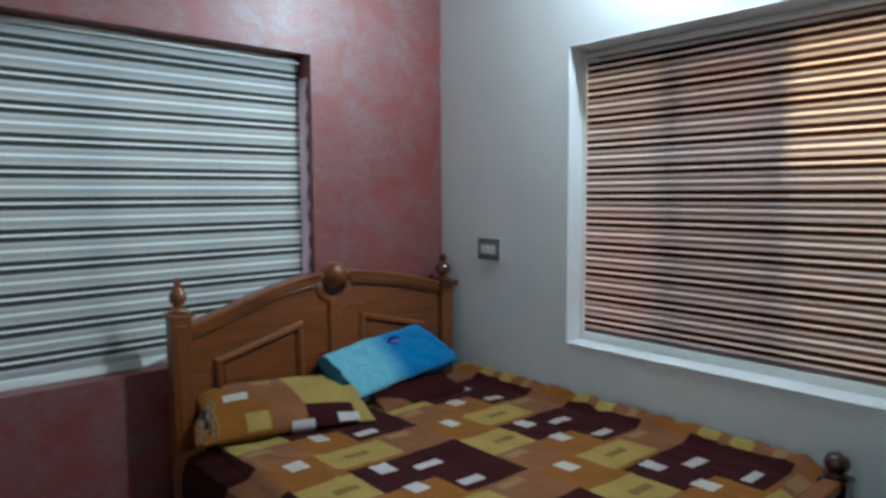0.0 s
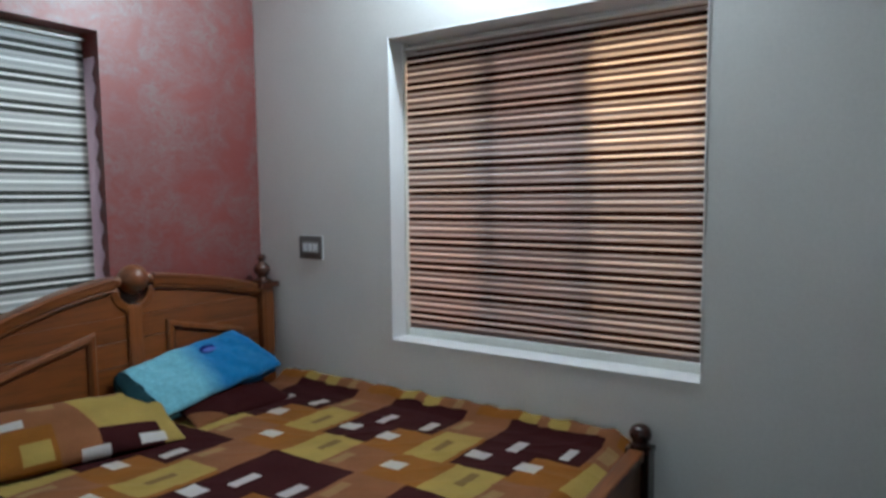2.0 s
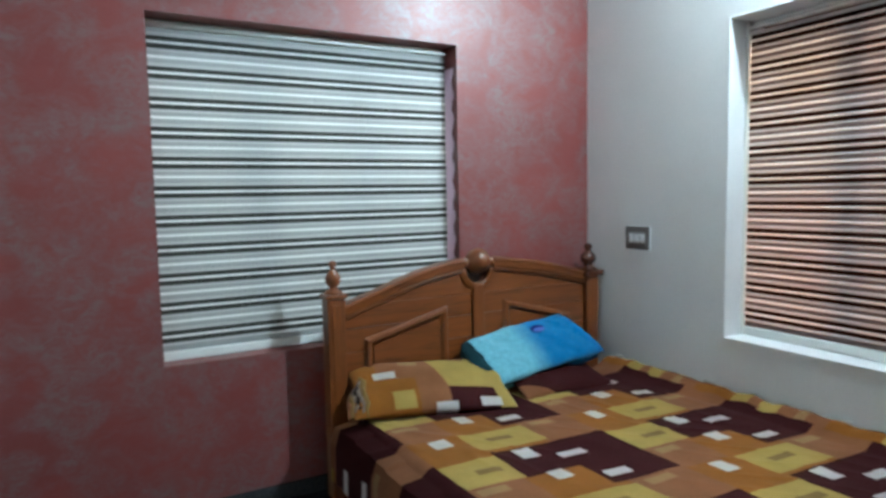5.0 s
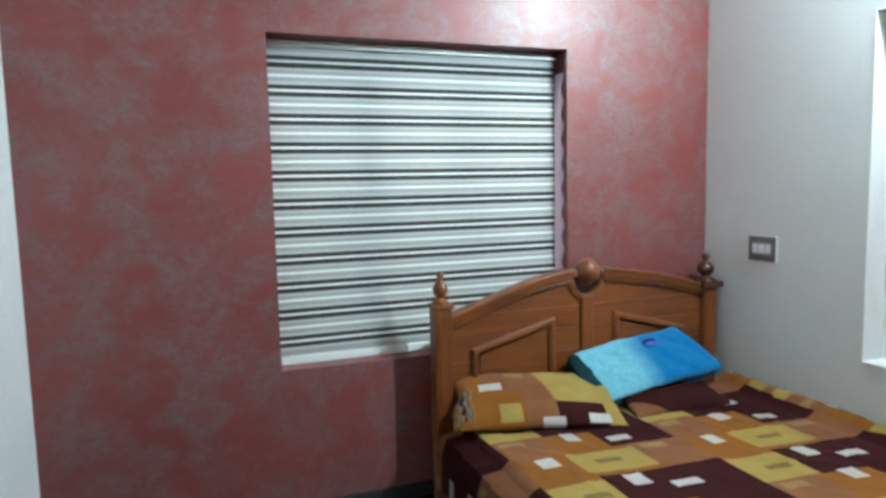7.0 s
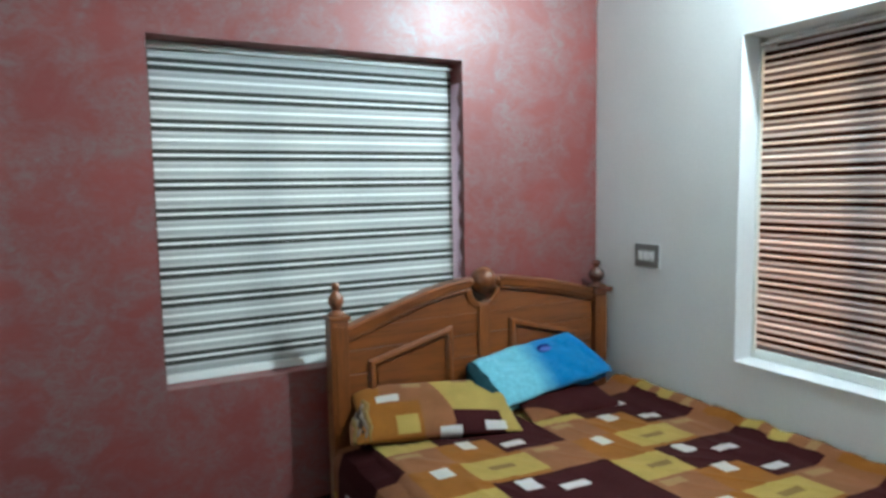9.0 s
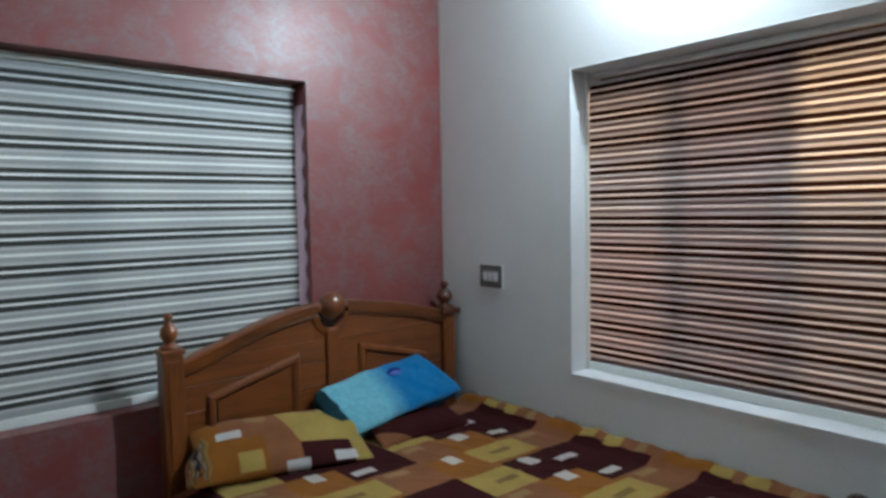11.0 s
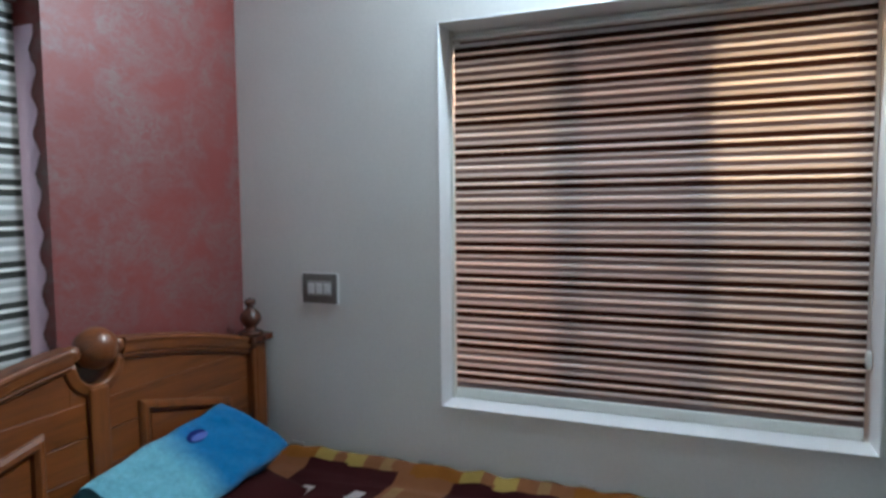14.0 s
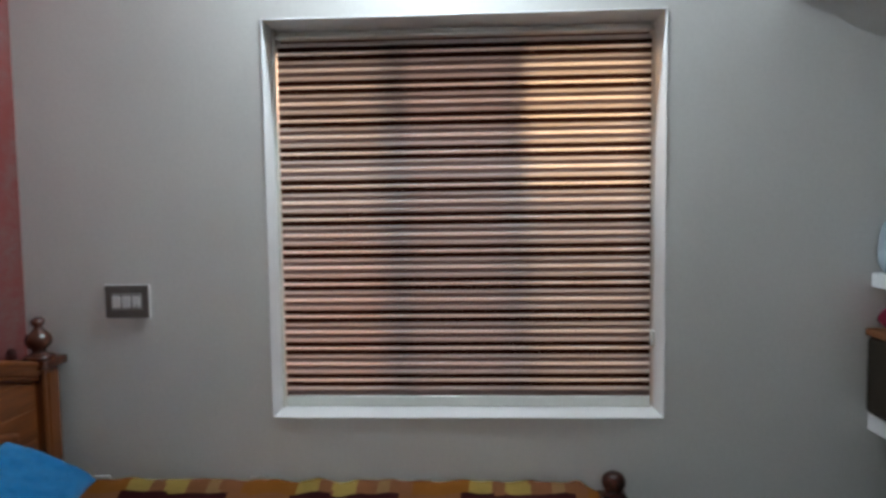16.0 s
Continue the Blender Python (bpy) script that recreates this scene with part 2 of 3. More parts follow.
# ---- mesh helpers ----
def mesh_of(bm, name, mats, smooth=False):
    me = bpy.data.meshes.new(name)
    bmesh.ops.recalc_face_normals(bm, faces=bm.faces)
    bm.to_mesh(me)
    bm.free()
    for m in mats if isinstance(mats, (list, tuple)) else [mats]:
        me.materials.append(m)
    if smooth:
        me.polygons.foreach_set("use_smooth", [True] * len(me.polygons))
    return me


def part(name, bm, mats, parent=None, label="", smooth=False, at=None):
    me = bm if isinstance(bm, bpy.types.Mesh) else mesh_of(bm, name, mats, smooth)
    ob = new(name, me)
    if parent:
        ob.parent = parent
    if at is not None:
        ob.matrix_basis = at if isinstance(at, Matrix) else Matrix.Translation(at)
    return tagged(ob, label)


def thing(name, label, category, group="", at=(0, 0, 0)):
    ob = new(name)
    ob.matrix_basis = at if isinstance(at, Matrix) else Matrix.Translation(at)
    ob.empty_display_size = 0.05
    return tagged(ob, label, category, group)


def setting(name, bm, mats, label, category, smooth=False):
    return tagged(part(name, bm, mats, smooth=smooth), label, category, "", "structure")


def add_box(bm, lo, hi, bevel=0.0, seg=2):
    v = bmesh.ops.create_cube(bm, size=1.0)["verts"]
    c, s = [(a + b) / 2 for a, b in zip(lo, hi)], [b - a for a, b in zip(lo, hi)]
    for p in v:
        p.co = Vector(c[k] + p.co[k] * s[k] for k in range(3))
    if bevel:
        edges = list({e for p in v for e in p.link_edges})
        bmesh.ops.bevel(bm, geom=edges, offset=bevel, segments=seg, profile=0.6, affect="EDGES")
    return bm


def box(lo, hi, bevel=0.0, seg=2):
    return add_box(bmesh.new(), lo, hi, bevel, seg)


def lathe(profile, steps=28, bm=None, centre=(0, 0, 0)):
    """A turned piece: profile of (radius, height) from the bottom up."""
    bm = bm or bmesh.new()
    rings = []
    for r, z in profile:
        rings.append([bm.verts.new((centre[0] + r * math.cos(a), centre[1] + r * math.sin(a), centre[2] + z)) for a in (2 * math.pi * k / steps for k in range(steps))])
    for a, b in zip(rings, rings[1:]):
        for k in range(steps):
            bm.faces.new((a[k], a[(k + 1) % steps], b[(k + 1) % steps], b[k]))
    bm.faces.new(rings[0][::-1])
    bm.faces.new(rings[-1])
    return bm


def sweep(path, section, closed=False):
    """A moulding: a closed section of (across, deep) carried along a path of (x, z) in an upright plane; deep runs along y."""
    bm, rings, n = bmesh.new(), [], len(path)
    for k, (x, z) in enumerate(path):
        a = path[(k - 1) % n] if closed or k else path[k]
        b = path[(k + 1) % n] if closed or k < n - 1 else path[k]
        d1 = Vector((x - a[0], z - a[1])).normalized() if (x, z) != tuple(a) else None
        d2 = Vector((b[0] - x, b[1] - z)).normalized() if (x, z) != tuple(b) else None
        d1, d2 = d1 or d2, d2 or d1
        t = (d1 + d2).normalized()
        side = Vector((-t.y, t.x)) / max(0.5, t.dot(d1))
        rings.append([bm.verts.new((x + side.x * s, y, z + side.y * s)) for s, y in section])
    m = len(section)
    pairs = list(zip(rings, rings[1:])) + ([(rings[-1], rings[0])] if closed else [])
    for a, b in pairs:
        for k in range(m):
            bm.faces.new((a[k], a[(k + 1) % m], b[(k + 1) % m], b[k]))
    if not closed:
        bm.faces.new(rings[0])
        bm.faces.new(rings[-1][::-1])
    return bm


def slab(outline, y0, y1, bevel=0.0):
    """An upright board with an outline of (x, z) between two depths."""
    bm = bmesh.new()
    f = bm.faces.new([bm.verts.new((x, y0, z)) for x, z in outline])
    g = bmesh.ops.extrude_face_region(bm, geom=[f])["geom"]
    bmesh.ops.translate(bm, vec=(0, y1 - y0, 0), verts=[v for v in g if isinstance(v, bmesh.types.BMVert)])
    if bevel:
        bmesh.ops.bevel(bm, geom=list(bm.edges), offset=bevel, segments=2, affect="EDGES")
    return bm


# ---- room ----
WEST, SOUTH, TOP, THICK = -3.36, -3.65, 3.05, 0.28
RW = (-2.382, -0.899, 0.711, 2.208)     # opening in the red wall: x0, x1, z0, z1
WW = (-2.436, -0.956, 0.722, 2.219)      # opening in the grey wall: y0, y1, z0, z1

bm = bmesh.new()
for lo, hi in (((WEST, 0, 0), (RW[0], THICK, TOP)), ((RW[1], 0, 0), (0, THICK, TOP)), ((RW[0], 0, 0), (RW[1], THICK, RW[2])), ((RW[0], 0, RW[3]), (RW[1], THICK, TOP))):
    add_box(bm, lo, hi)
setting("wall_north", bm, RED, "deep red wall with sponged greyish pink paint texture", "wall")
bm = bmesh.new()
for lo, hi in (((0, SOUTH, 0), (THICK, WW[0], TOP)), ((0, WW[1], 0), (THICK, THICK, TOP)), ((0, WW[0], 0), (THICK, WW[1], WW[2])), ((0, WW[0], WW[3]), (THICK, WW[1], TOP))):
    add_box(bm, lo, hi)
setting("wall_east", bm, GREY, "smooth light grey painted plaster wall", "wall")
setting("wall_west", box((WEST - THICK, SOUTH, 0), (WEST, THICK, TOP)), GREY, "light grey painted plaster wall beside the red wall", "wall")
# colour of the south wall is kept low so it bounces little light
setting("wall_south", box((WEST - THICK, SOUTH - THICK, 0), (THICK, SOUTH, TOP)), DIMMED, "plain plaster wall behind the shelves, darkened to cut bounced light", "wall")
setting("floor", box((WEST - THICK, SOUTH - THICK, -0.1), (THICK, THICK, 0)), FLOOR, "dark polished stone floor", "floor")
setting("ceiling", box((WEST - THICK, SOUTH - THICK, TOP), (THICK, THICK, TOP + 0.15)), CEILING, "plain unseen ceiling, darkened to cut bounced light", "ceiling")
bm = box((WEST + 0.014, -0.014, 0), (-0.014, 0, 0.075), 0.003)
setting("baseboard", bm, SKIRT, "black polished stone skirting along the red wall", "skirting")
bm = box((-0.014, SOUTH + 0.46, 0), (0, 0, 0.075), 0.003)
setting("baseboard", bm, SKIRT, "black polished stone skirting along the grey wall", "skirting")
bm = box((WEST, SOUTH, 0), (WEST + 0.014, 0, 0.075), 0.003)
setting("baseboard", bm, SKIRT, "black polished stone skirting along the white wall", "skirting")
setting("loft_slab", box((WEST + 0.002, SOUTH + 0.002, 2.245), (-0.002, -2.847, 2.345), 0.006), WHITE, "white painted storage loft slab over the shelves", "loft")

# white lining of the window recess in the grey wall
LINE = 0.006
lining = tagged(new("trim"), "glossy white painted lining of the window recess", "window trim", "", "structure")
for lo, hi in (((-0.003, WW[0], WW[2]), (0.21, WW[0] + LINE, WW[3])), ((-0.003, WW[1] - LINE, WW[2]), (0.21, WW[1], WW[3])), ((-0.003, WW[0] + LINE, WW[3] - LINE), (0.21, WW[1] - LINE, WW[3])), ((-0.006, WW[0] + LINE, WW[2]), (0.21, WW[1] - LINE, WW[2] + LINE))):
    part("lining_board", box(lo, hi, 0.002, 1), WHITE, lining)
# opaque cream strip stands in for the lit gap beside the blind
part("lit_gap_strip", box((0.112, WW[1] - LINE - 0.0118, WW[2] + LINE), (0.146, WW[1] - LINE, WW[3] - LINE), 0.003, 2), RAIL, lining, "cream strip added for the lit gap beside the blind")

# mauve edge on the red wall's reveal, painted as light leaking through the blind
bm = bmesh.new()
rng = random.Random(5)
left, right = [], []
for k in range(90):
    z = RW[2] + 0.01 + (RW[3] - RW[2] - 0.12) * k / 89
    w = 0.048 + 0.012 * math.sin(z * 2 * math.pi / 0.128) + rng.uniform(-0.003, 0.003)
    left.append(bm.verts.new((RW[1] - 0.005, 0.090 - w, z)))
    right.append(bm.verts.new((RW[1] - 0.005, 0.185, z)))
for k in range(89):
    bm.faces.new((left[k], right[k], right[k + 1], left[k + 1]))
g = bmesh.ops.extrude_face_region(bm, geom=list(bm.faces))["geom"]
bmesh.ops.translate(bm, vec=(0.002, 0, 0), verts=[v for v in g if isinstance(v, bmesh.types.BMVert)])
setting("trim", bm, LEAK, "wavy mauve strip of painted leaked light down the window reveal", "window trim")


# ---- windows ----
def window(name, width, height, m, panes, label, thick=0.036):
    """A three-light casement. Local x along the wall from 0, y outwards, z up."""
    w = tagged(new(name), label, "window", "", "structure")
    w.matrix_basis = m
    fr = tagged(new("window_frame"))
    fr.parent = w
    cut = [0.0, width * 0.345, width * 0.66, width]
    for lo, hi in (((0, 0, 0), (width, 0.07, 0.05)), ((0, 0, height - 0.05), (width, 0.07, height)), ((0, 0, 0.05), (0.05, 0.07, height - 0.05)), ((width - 0.05, 0, 0.05), (width, 0.07, height - 0.05))):
        part("frame_bar", box(lo, hi, 0.004, 1), FRAME_WOOD, fr)
    for c, half in ((cut[1], thick), (cut[2], thick * 0.7)):
        part("mullion", box((c - half, -0.004, 0.05), (c + half, 0.074, height - 0.05), 0.004, 1), FRAME_WOOD, fr)
    for k in range(3):
        a, b = cut[k] + (0.012 if k else 0.045), cut[k + 1] - (0.045 if k == 2 else 0.012)
        s = panes[k][1]
        part("glazing_bar", box((a, 0.027, s - 0.004), (b, 0.039, s + 0.004), 0.001, 1), FRAME_WOOD, fr)
        part("pane", box((a, 0.03, 0.04), (b, 0.036, s - 0.004)), panes[k][0], w)
        part("pane", box((a, 0.03, s + 0.004), (b, 0.036, height - 0.04)), panes[k][2], w)
    return w


HW = WW[3] - WW[2]
east = Matrix.Translation((0.245, WW[1], WW[2])) @ pose(0, 0, 0, 0, 0, -90)
window("window_1", WW[1] - WW[0], HW, east, ((RUBY, 0.80, BROWN), (SMOKE, 0.93, SMOKE), (BROWN, 0.915, AMBER)), "dark wooden three-light window behind the blind", 0.026)
window("window_2", RW[1] - RW[0], RW[3] - RW[2], Matrix.Translation((RW[0], 0.19, RW[2])), ((CLEAR, 0.9, CLEAR),) * 3, "dark wooden three-light window behind the blind", 0.025)


# ---- striped roller blinds ----
def blind(width, height, m, first, label, chain, band_cloth, mesh_cloth):
    """A double striped roller blind. Local x along from 0, front face at y = 0, z up from the sill. first: height of a lone thin stripe."""
    b = thing("roller_blind", label, "blind", "striped window blinds", m)
    P, top, low = 0.1285, height - 0.050, 0.043
    # slim headrail set back under the lintel, glossy nose rail at its foot
    part("headrail", box((0.002, 0.018, height - 0.030), (width - 0.002, 0.060, height - 0.002), 0.006), RAIL, b, "cream headrail box")
    part("nose_rail", lathe([(0.008, 0.0), (0.008, width - 0.006)], 20), GLOSS, b, "thin glossy rail", True, at=Matrix.Translation((0.003, -0.013, height - 0.033)) @ pose(0, 0, 0, 0, 90, 0))
    bm = box((0.005, -0.012, 0.001), (width - 0.005, 0.012, low), 0.006)
    part("bottom_rail", bm, RAIL, b, "cream bottom rail")
    stripe = {}
    for h in (0.0115, 0.0125, 0.0135, 0.0155):
        me = bpy.data.meshes.new("stripe")
        q = bmesh.new()
        n, rows = 1, []
        for k in range(5):
            a = -1 + 2 * k / 4
            rows.append([q.verts.new((x, -0.0018 * (1 - a * a), a * h / 2)) for x in (0.005, width - 0.005)])
        for r0, r1 in zip(rows, rows[1:]):
            q.faces.new((r0[0], r0[1], r1[1], r1[0]))
        stripe[h] = mesh_of(q, "stripe", STRIPE_DIM if h in (0.0125, 0.0155) else STRIPE, True)
    band = mesh_of(box((0.005, 0.0006, -0.0088), (width - 0.005, 0.0012, 0.0088)), "grey_band", band_cloth)
    mesh = mesh_of(box((0.005, 0.0006, -0.0112), (width - 0.005, 0.0012, 0.0112)), "sheer_band", mesh_cloth)
    part("hem", box((0.005, 0.0018, low - 0.006), (width - 0.005, 0.0026, low + 0.020)), band_cloth, b, "fabric hem held in the rail")
    k0 = int((top - first) / P) + 2
    for k in range(-20, k0 + 1):
        z = first + k * P
        for off, h in ((0.0, 0.0115), (-0.0335, 0.0125), (-0.0625, 0.0135), (-0.095, 0.0155)):
            if low + 0.004 < z + off < top + 0.004:
                part("stripe", stripe[h], None, b, at=(0, 0, z + off))
        for off, me in ((-0.0167, mesh), (-0.1128, mesh), (-0.0475, band), (-0.0782, band)):
            if low + 0.008 < z + off < top + 0.006:
                part("sheer_band" if me is mesh else "grey_band", me, None, b, at=(0, 0, z + off))
    if chain:
        cx = width - 0.004
        part("cord", lathe([(0.0016, 0.30), (0.0016, height - 0.05)], 8, centre=(cx, -0.026, 0)), RAIL, b)
        part("cord_weight", lathe([(0.003, 0.245), (0.009, 0.255), (0.011, 0.28), (0.009, 0.30), (0.003, 0.31)], 12, centre=(cx, -0.026, 0)), RAIL, b, "clear plastic cord weight", True)
    return b


blind(WW[1] - WW[0] - 0.032, HW - LINE * 2, Matrix.Translation((0.130, WW[1] - 0.016, WW[2] + LINE)) @ pose(0, 0, 0, 0, 0, -90), 1.349 - WW[2] - LINE, "white striped zebra roller blind, backlit, its shade browned into the fabric, fully lowered", True, SHADED_BAND, SHADED_SHEER)
blind(RW[1] - RW[0] - 0.018, RW[3] - RW[2], Matrix.Translation((RW[0] + 0.004, 0.098, RW[2])), 1.720 - RW[2], "silvery white striped zebra roller blind, fully lowered", False, BAND, SHEER)


# ---- bed ----
PX0, PX1, HY, CX = -1.674, -0.084, -0.150, -0.889
bed = thing("bed", "varnished teak double bed with arched panelled headboard", "bed", at=(CX, -1.2, 0))
off = Matrix.Translation((-CX, 1.2, 0))


def bed_part(name, bm, mat, label="", smooth=False, under=None):
    bmesh.ops.transform(bm, matrix=off, verts=bm.verts)
    return part(name, bm, mat, under or bed, label, smooth)


# the headboard stands close to the wall
home, off = off, Matrix.Translation((-CX + 0.021, 1.234, 0))
FINIAL = [(0.038, 0.0), (0.043, 0.003), (0.043, 0.010), (0.034, 0.015), (0.021, 0.022), (0.019, 0.032), (0.028, 0.041), (0.035, 0.056), (0.037, 0.070), (0.033, 0.087), (0.022, 0.102), (0.014, 0.111), (0.012, 0.120), (0.017, 0.127), (0.020, 0.137), (0.017, 0.147), (0.009, 0.154), (0.002, 0.156)]
FINIAL_WIDE = [(r * 1.24, z * 0.99) for r, z in FINIAL]
for x in (PX0, PX1 - 0.035):
    p = bed_part("head_post", box((x - 0.044, HY - 0.044, 0.0), (x + 0.044, HY + 0.044, 0.958 if x < CX else 0.948), 0.008), WOOD_Z)
    # right cap and finial get darker wood: the corner's shade put into colour
    dark = x > CX
    w = 0.066 if dark else 0.052
    bed_part("cap", box((x - w, HY - w, 0.948 if dark else 0.958), (x + w, HY + w, 0.980), 0.007), SHADED_WOOD if dark else WOOD_X, "square cap with shade put into its wood" if dark else "", under=p)
    bed_part("finial", lathe(FINIAL_WIDE if dark else FINIAL, 28, centre=(x, HY, 0.979)), SHADED_WOOD if dark else WOOD_Z, "turned urn finial with shade put into its wood" if dark else "turned urn finial", True, p)
    f = bed_part("flute", box((x - 0.024, HY - 0.049, 0.46), (x + 0.024, HY - 0.042, 0.93), 0.003), WOOD_Z, under=p)

AL = [(-1.632, 0.893), (-1.54, 0.925), (-1.46, 0.950), (-1.385, 0.977), (-1.31, 1.002), (-1.22, 1.029), (-1.126, 1.051), (-1.04, 1.066), (-0.981, 1.073)]
AR = [(-0.797, 1.072), (-0.71, 1.063), (-0.63, 1.050), (-0.54, 1.036), (-0.452, 1.020), (-0.365, 1.000), (-0.277, 0.978), (-0.160, 0.946)]
def smooth_path(pts, steps=5):
    """A Catmull-Rom curve through the points."""
    out = []
    for k in range(len(pts) - 1):
        p0, p1, p2, p3 = (Vector(pts[min(max(k + d, 0), len(pts) - 1)]) for d in (-1, 0, 1, 2))
        for i in range(steps):
            t = i / steps
            out.append(tuple(0.5 * (2 * p1 + (p2 - p0) * t + (2 * p0 - 5 * p1 + 4 * p2 - p3) * t * t + (3 * p1 - p0 - 3 * p2 + p3) * t ** 3)))
    return out + [tuple(pts[-1])]


AL, AR = smooth_path(AL), smooth_path(AR)
rail = [(-0.028, -0.004), (-0.029, -0.026), (-0.024, -0.033), (-0.016, -0.0355), (0.006, -0.0385), (0.014, -0.0425), (0.021, -0.0415), (0.026, -0.036), (0.028, -0.026), (0.028, 0.026), (-0.028, 0.026)]
rail = [(s, HY + d) for s, d in rail]
for curve in (AL, AR):
    bed_part("arch_rail", sweep(curve, rail), WOOD_X, "thick curved top rail")
for x, z in ((-0.971, 1.078), (-0.809, 1.077)):
    bm = bmesh.new()
    bmesh.ops.create_uvsphere(bm, u_segments=16, v_segments=10, radius=0.027, matrix=Matrix.Translation((x, HY - 0.012, z)))
    bed_part("rail_knob", bm, WOOD_X, "", True)
prof = [(0.012, -0.066), (0.034, -0.058), (0.052, -0.042), (0.064, -0.018), (0.068, -0.004), (0.0665, 0.002), (0.068, 0.008), (0.062, 0.028), (0.048, 0.048), (0.030, 0.060), (0.010, 0.066)]
ball = lathe(prof, 28)
bmesh.ops.transform(ball, matrix=Matrix.Translation((CX + 0.002, HY - 0.012, 1.081)) @ pose(0, 0, 0, 0, 90, 0), verts=ball.verts)
bed_part("centre_ball", ball, WOOD_X, "carved ball at the middle of the rail", True)
U = [(CX - 0.092 * math.cos(radians(a)), 1.045 - 0.098 * math.sin(radians(a))) for a in range(0, 181, 12)]
bed_part("cradle", sweep(U, [(s * 0.66, HY + (y - HY) * 0.6) for s, y in rail]), WOOD_X, "curved wooden cradle under the ball", True)

# dark board put in where the opening under the ball is only shaded
bed_part("shade_board", box((CX - 0.100, HY + 0.0125, 0.90), (CX + 0.100, HY + 0.026, 1.055), 0.003), FOOT_WOOD, "dark board added for the shade behind the cradle")
cut = [(CX + 0.086 * math.cos(radians(a)), 1.045 - 0.092 * math.sin(radians(a))) for a in range(0, 181, 12)]
bed_part("cutout_board", slab([(CX - 0.0935, 0.9160), (CX + 0.0935, 0.9160), (CX + 0.0935, 1.045)] + cut + [(CX - 0.0935, 1.045)], HY - 0.0125, HY + 0.0115), WOOD_X)

# planks of the headboard, each with its own rounded joint
def arch_z(x):
    pts = AL + AR
    for (x0, z0), (x1, z1) in zip(pts, pts[1:]):
        if x0 <= x <= x1:
            return z0 + (z1 - z0) * (x - x0) / (x1 - x0)
    return 0.9


edges_z = (0.30, 0.44, 0.565, 0.69, 0.805, 0.915)
for z0, z1 in zip(edges_z, edges_z[1:]):
    bed_part("plank", box((PX0 + 0.045, HY - 0.012, z0 + 0.0012), (PX1 - 0.08, HY + 0.012, z1 - 0.0012), 0.0012, 1), WOOD_X)
for x0, x1 in ((-1.625, CX - 0.094), (CX + 0.094, -0.163)):
    xs = [x0 + (x1 - x0) * k / 14 for k in range(15)]
    top = [(x, max(0.917, arch_z(x) - 0.018)) for x in xs]
    bed_part("plank", slab([(x0, 0.9155), (x1, 0.9155)] + top[::-1], HY - 0.012, HY + 0.012), WOOD_X)
for x0, x1, edge in ((-1.625, CX - 0.10, AL), (CX + 0.10, -0.163, AR)):
    lower = [(x, z - 0.036) for x, z in edge]
    bead = [(-0.009, HY - 0.012), (-0.009, HY - 0.020), (0.0, HY - 0.030), (0.009, HY - 0.026), (0.009, HY - 0.012)]
    bed_part("moulding", sweep(lower, bead), WOOD_X, "", True)
bed_part("centre_stile", box((CX - 0.036, HY - 0.030, 0.40), (CX + 0.034, HY - 0.010, 0.958), 0.008), WOOD_Z)
CP = CX - 0.015
mould = [(-0.020, HY - 0.011), (-0.020, HY - 0.022), (-0.010, HY - 0.034), (0.004, HY - 0.036), (0.016, HY - 0.026), (0.020, HY - 0.011)]
for sgn in (-1, 1):
    q = [(CP + sgn * 0.192, 0.46), (CP + sgn * 0.192, 0.842), (CP + sgn * 0.606, 0.735), (CP + sgn * 0.606, 0.46)]
    if sgn > 0:
        q = q[::-1]
    bed_part("panel_moulding", sweep(q, mould, True), WOOD_Z, "raised slanted panel moulding")
    inner = [(CP + sgn * 0.215, 0.48), (CP + sgn * 0.215, 0.812), (CP + sgn * 0.583, 0.717), (CP + sgn * 0.583, 0.48)]
    bed_part("raised_panel", slab(inner, HY - 0.020, HY - 0.0115, 0.004), WOOD_X)

# foot posts, footboard, side rails
off = home
FY = -2.232
KNOB = [(0.036, 0.0), (0.040, 0.004), (0.040, 0.010), (0.031, 0.015), (0.029, 0.020), (0.038, 0.030), (0.043, 0.046), (0.042, 0.060), (0.034, 0.076), (0.018, 0.086), (0.004, 0.088)]
for x in (PX0, PX1 + 0.006):
    p = bed_part("foot_post", box((x - 0.045, FY - 0.045, 0.0), (x + 0.045, FY + 0.045, 0.44), 0.007), FOOT_WOOD)
    bed_part("cap", box((x - 0.048, FY - 0.048, 0.44), (x + 0.048, FY + 0.048, 0.464), 0.006), FOOT_WOOD, under=p)
    bed_part("knob", lathe(KNOB, 26, centre=(x, FY, 0.464)), FOOT_WOOD, "dark turned ball knob", True, p)
bed_part("footboard", box((PX0 + 0.04, FY - 0.016, 0.12), (PX1 - 0.04, FY + 0.016, 0.43), 0.004), WOOD_X)
bed_part("footboard_rail", box((PX0 + 0.042, FY - 0.030, 0.425), (PX1 - 0.042, FY + 0.030, 0.468), 0.012, 3), WOOD_X, "rounded top rail")
for x in (PX0 - 0.02, PX1 - 0.012):
    bed_part("side_rail", box((x - 0.016, FY + 0.04, 0.16), (x + 0.016, HY - 0.012, 0.32), 0.005), WOOD_Y)
for k in range(8):
    y = FY + 0.16 + k * 0.25
    bed_part("slat", box((PX0 - 0.004, y - 0.045, 0.235), (PX1 - 0.028, y + 0.045, 0.255), 0.003, 1), WOOD_X)

MX0, MX1, MY0, MY1 = -1.625, -0.035, -2.195, -0.205
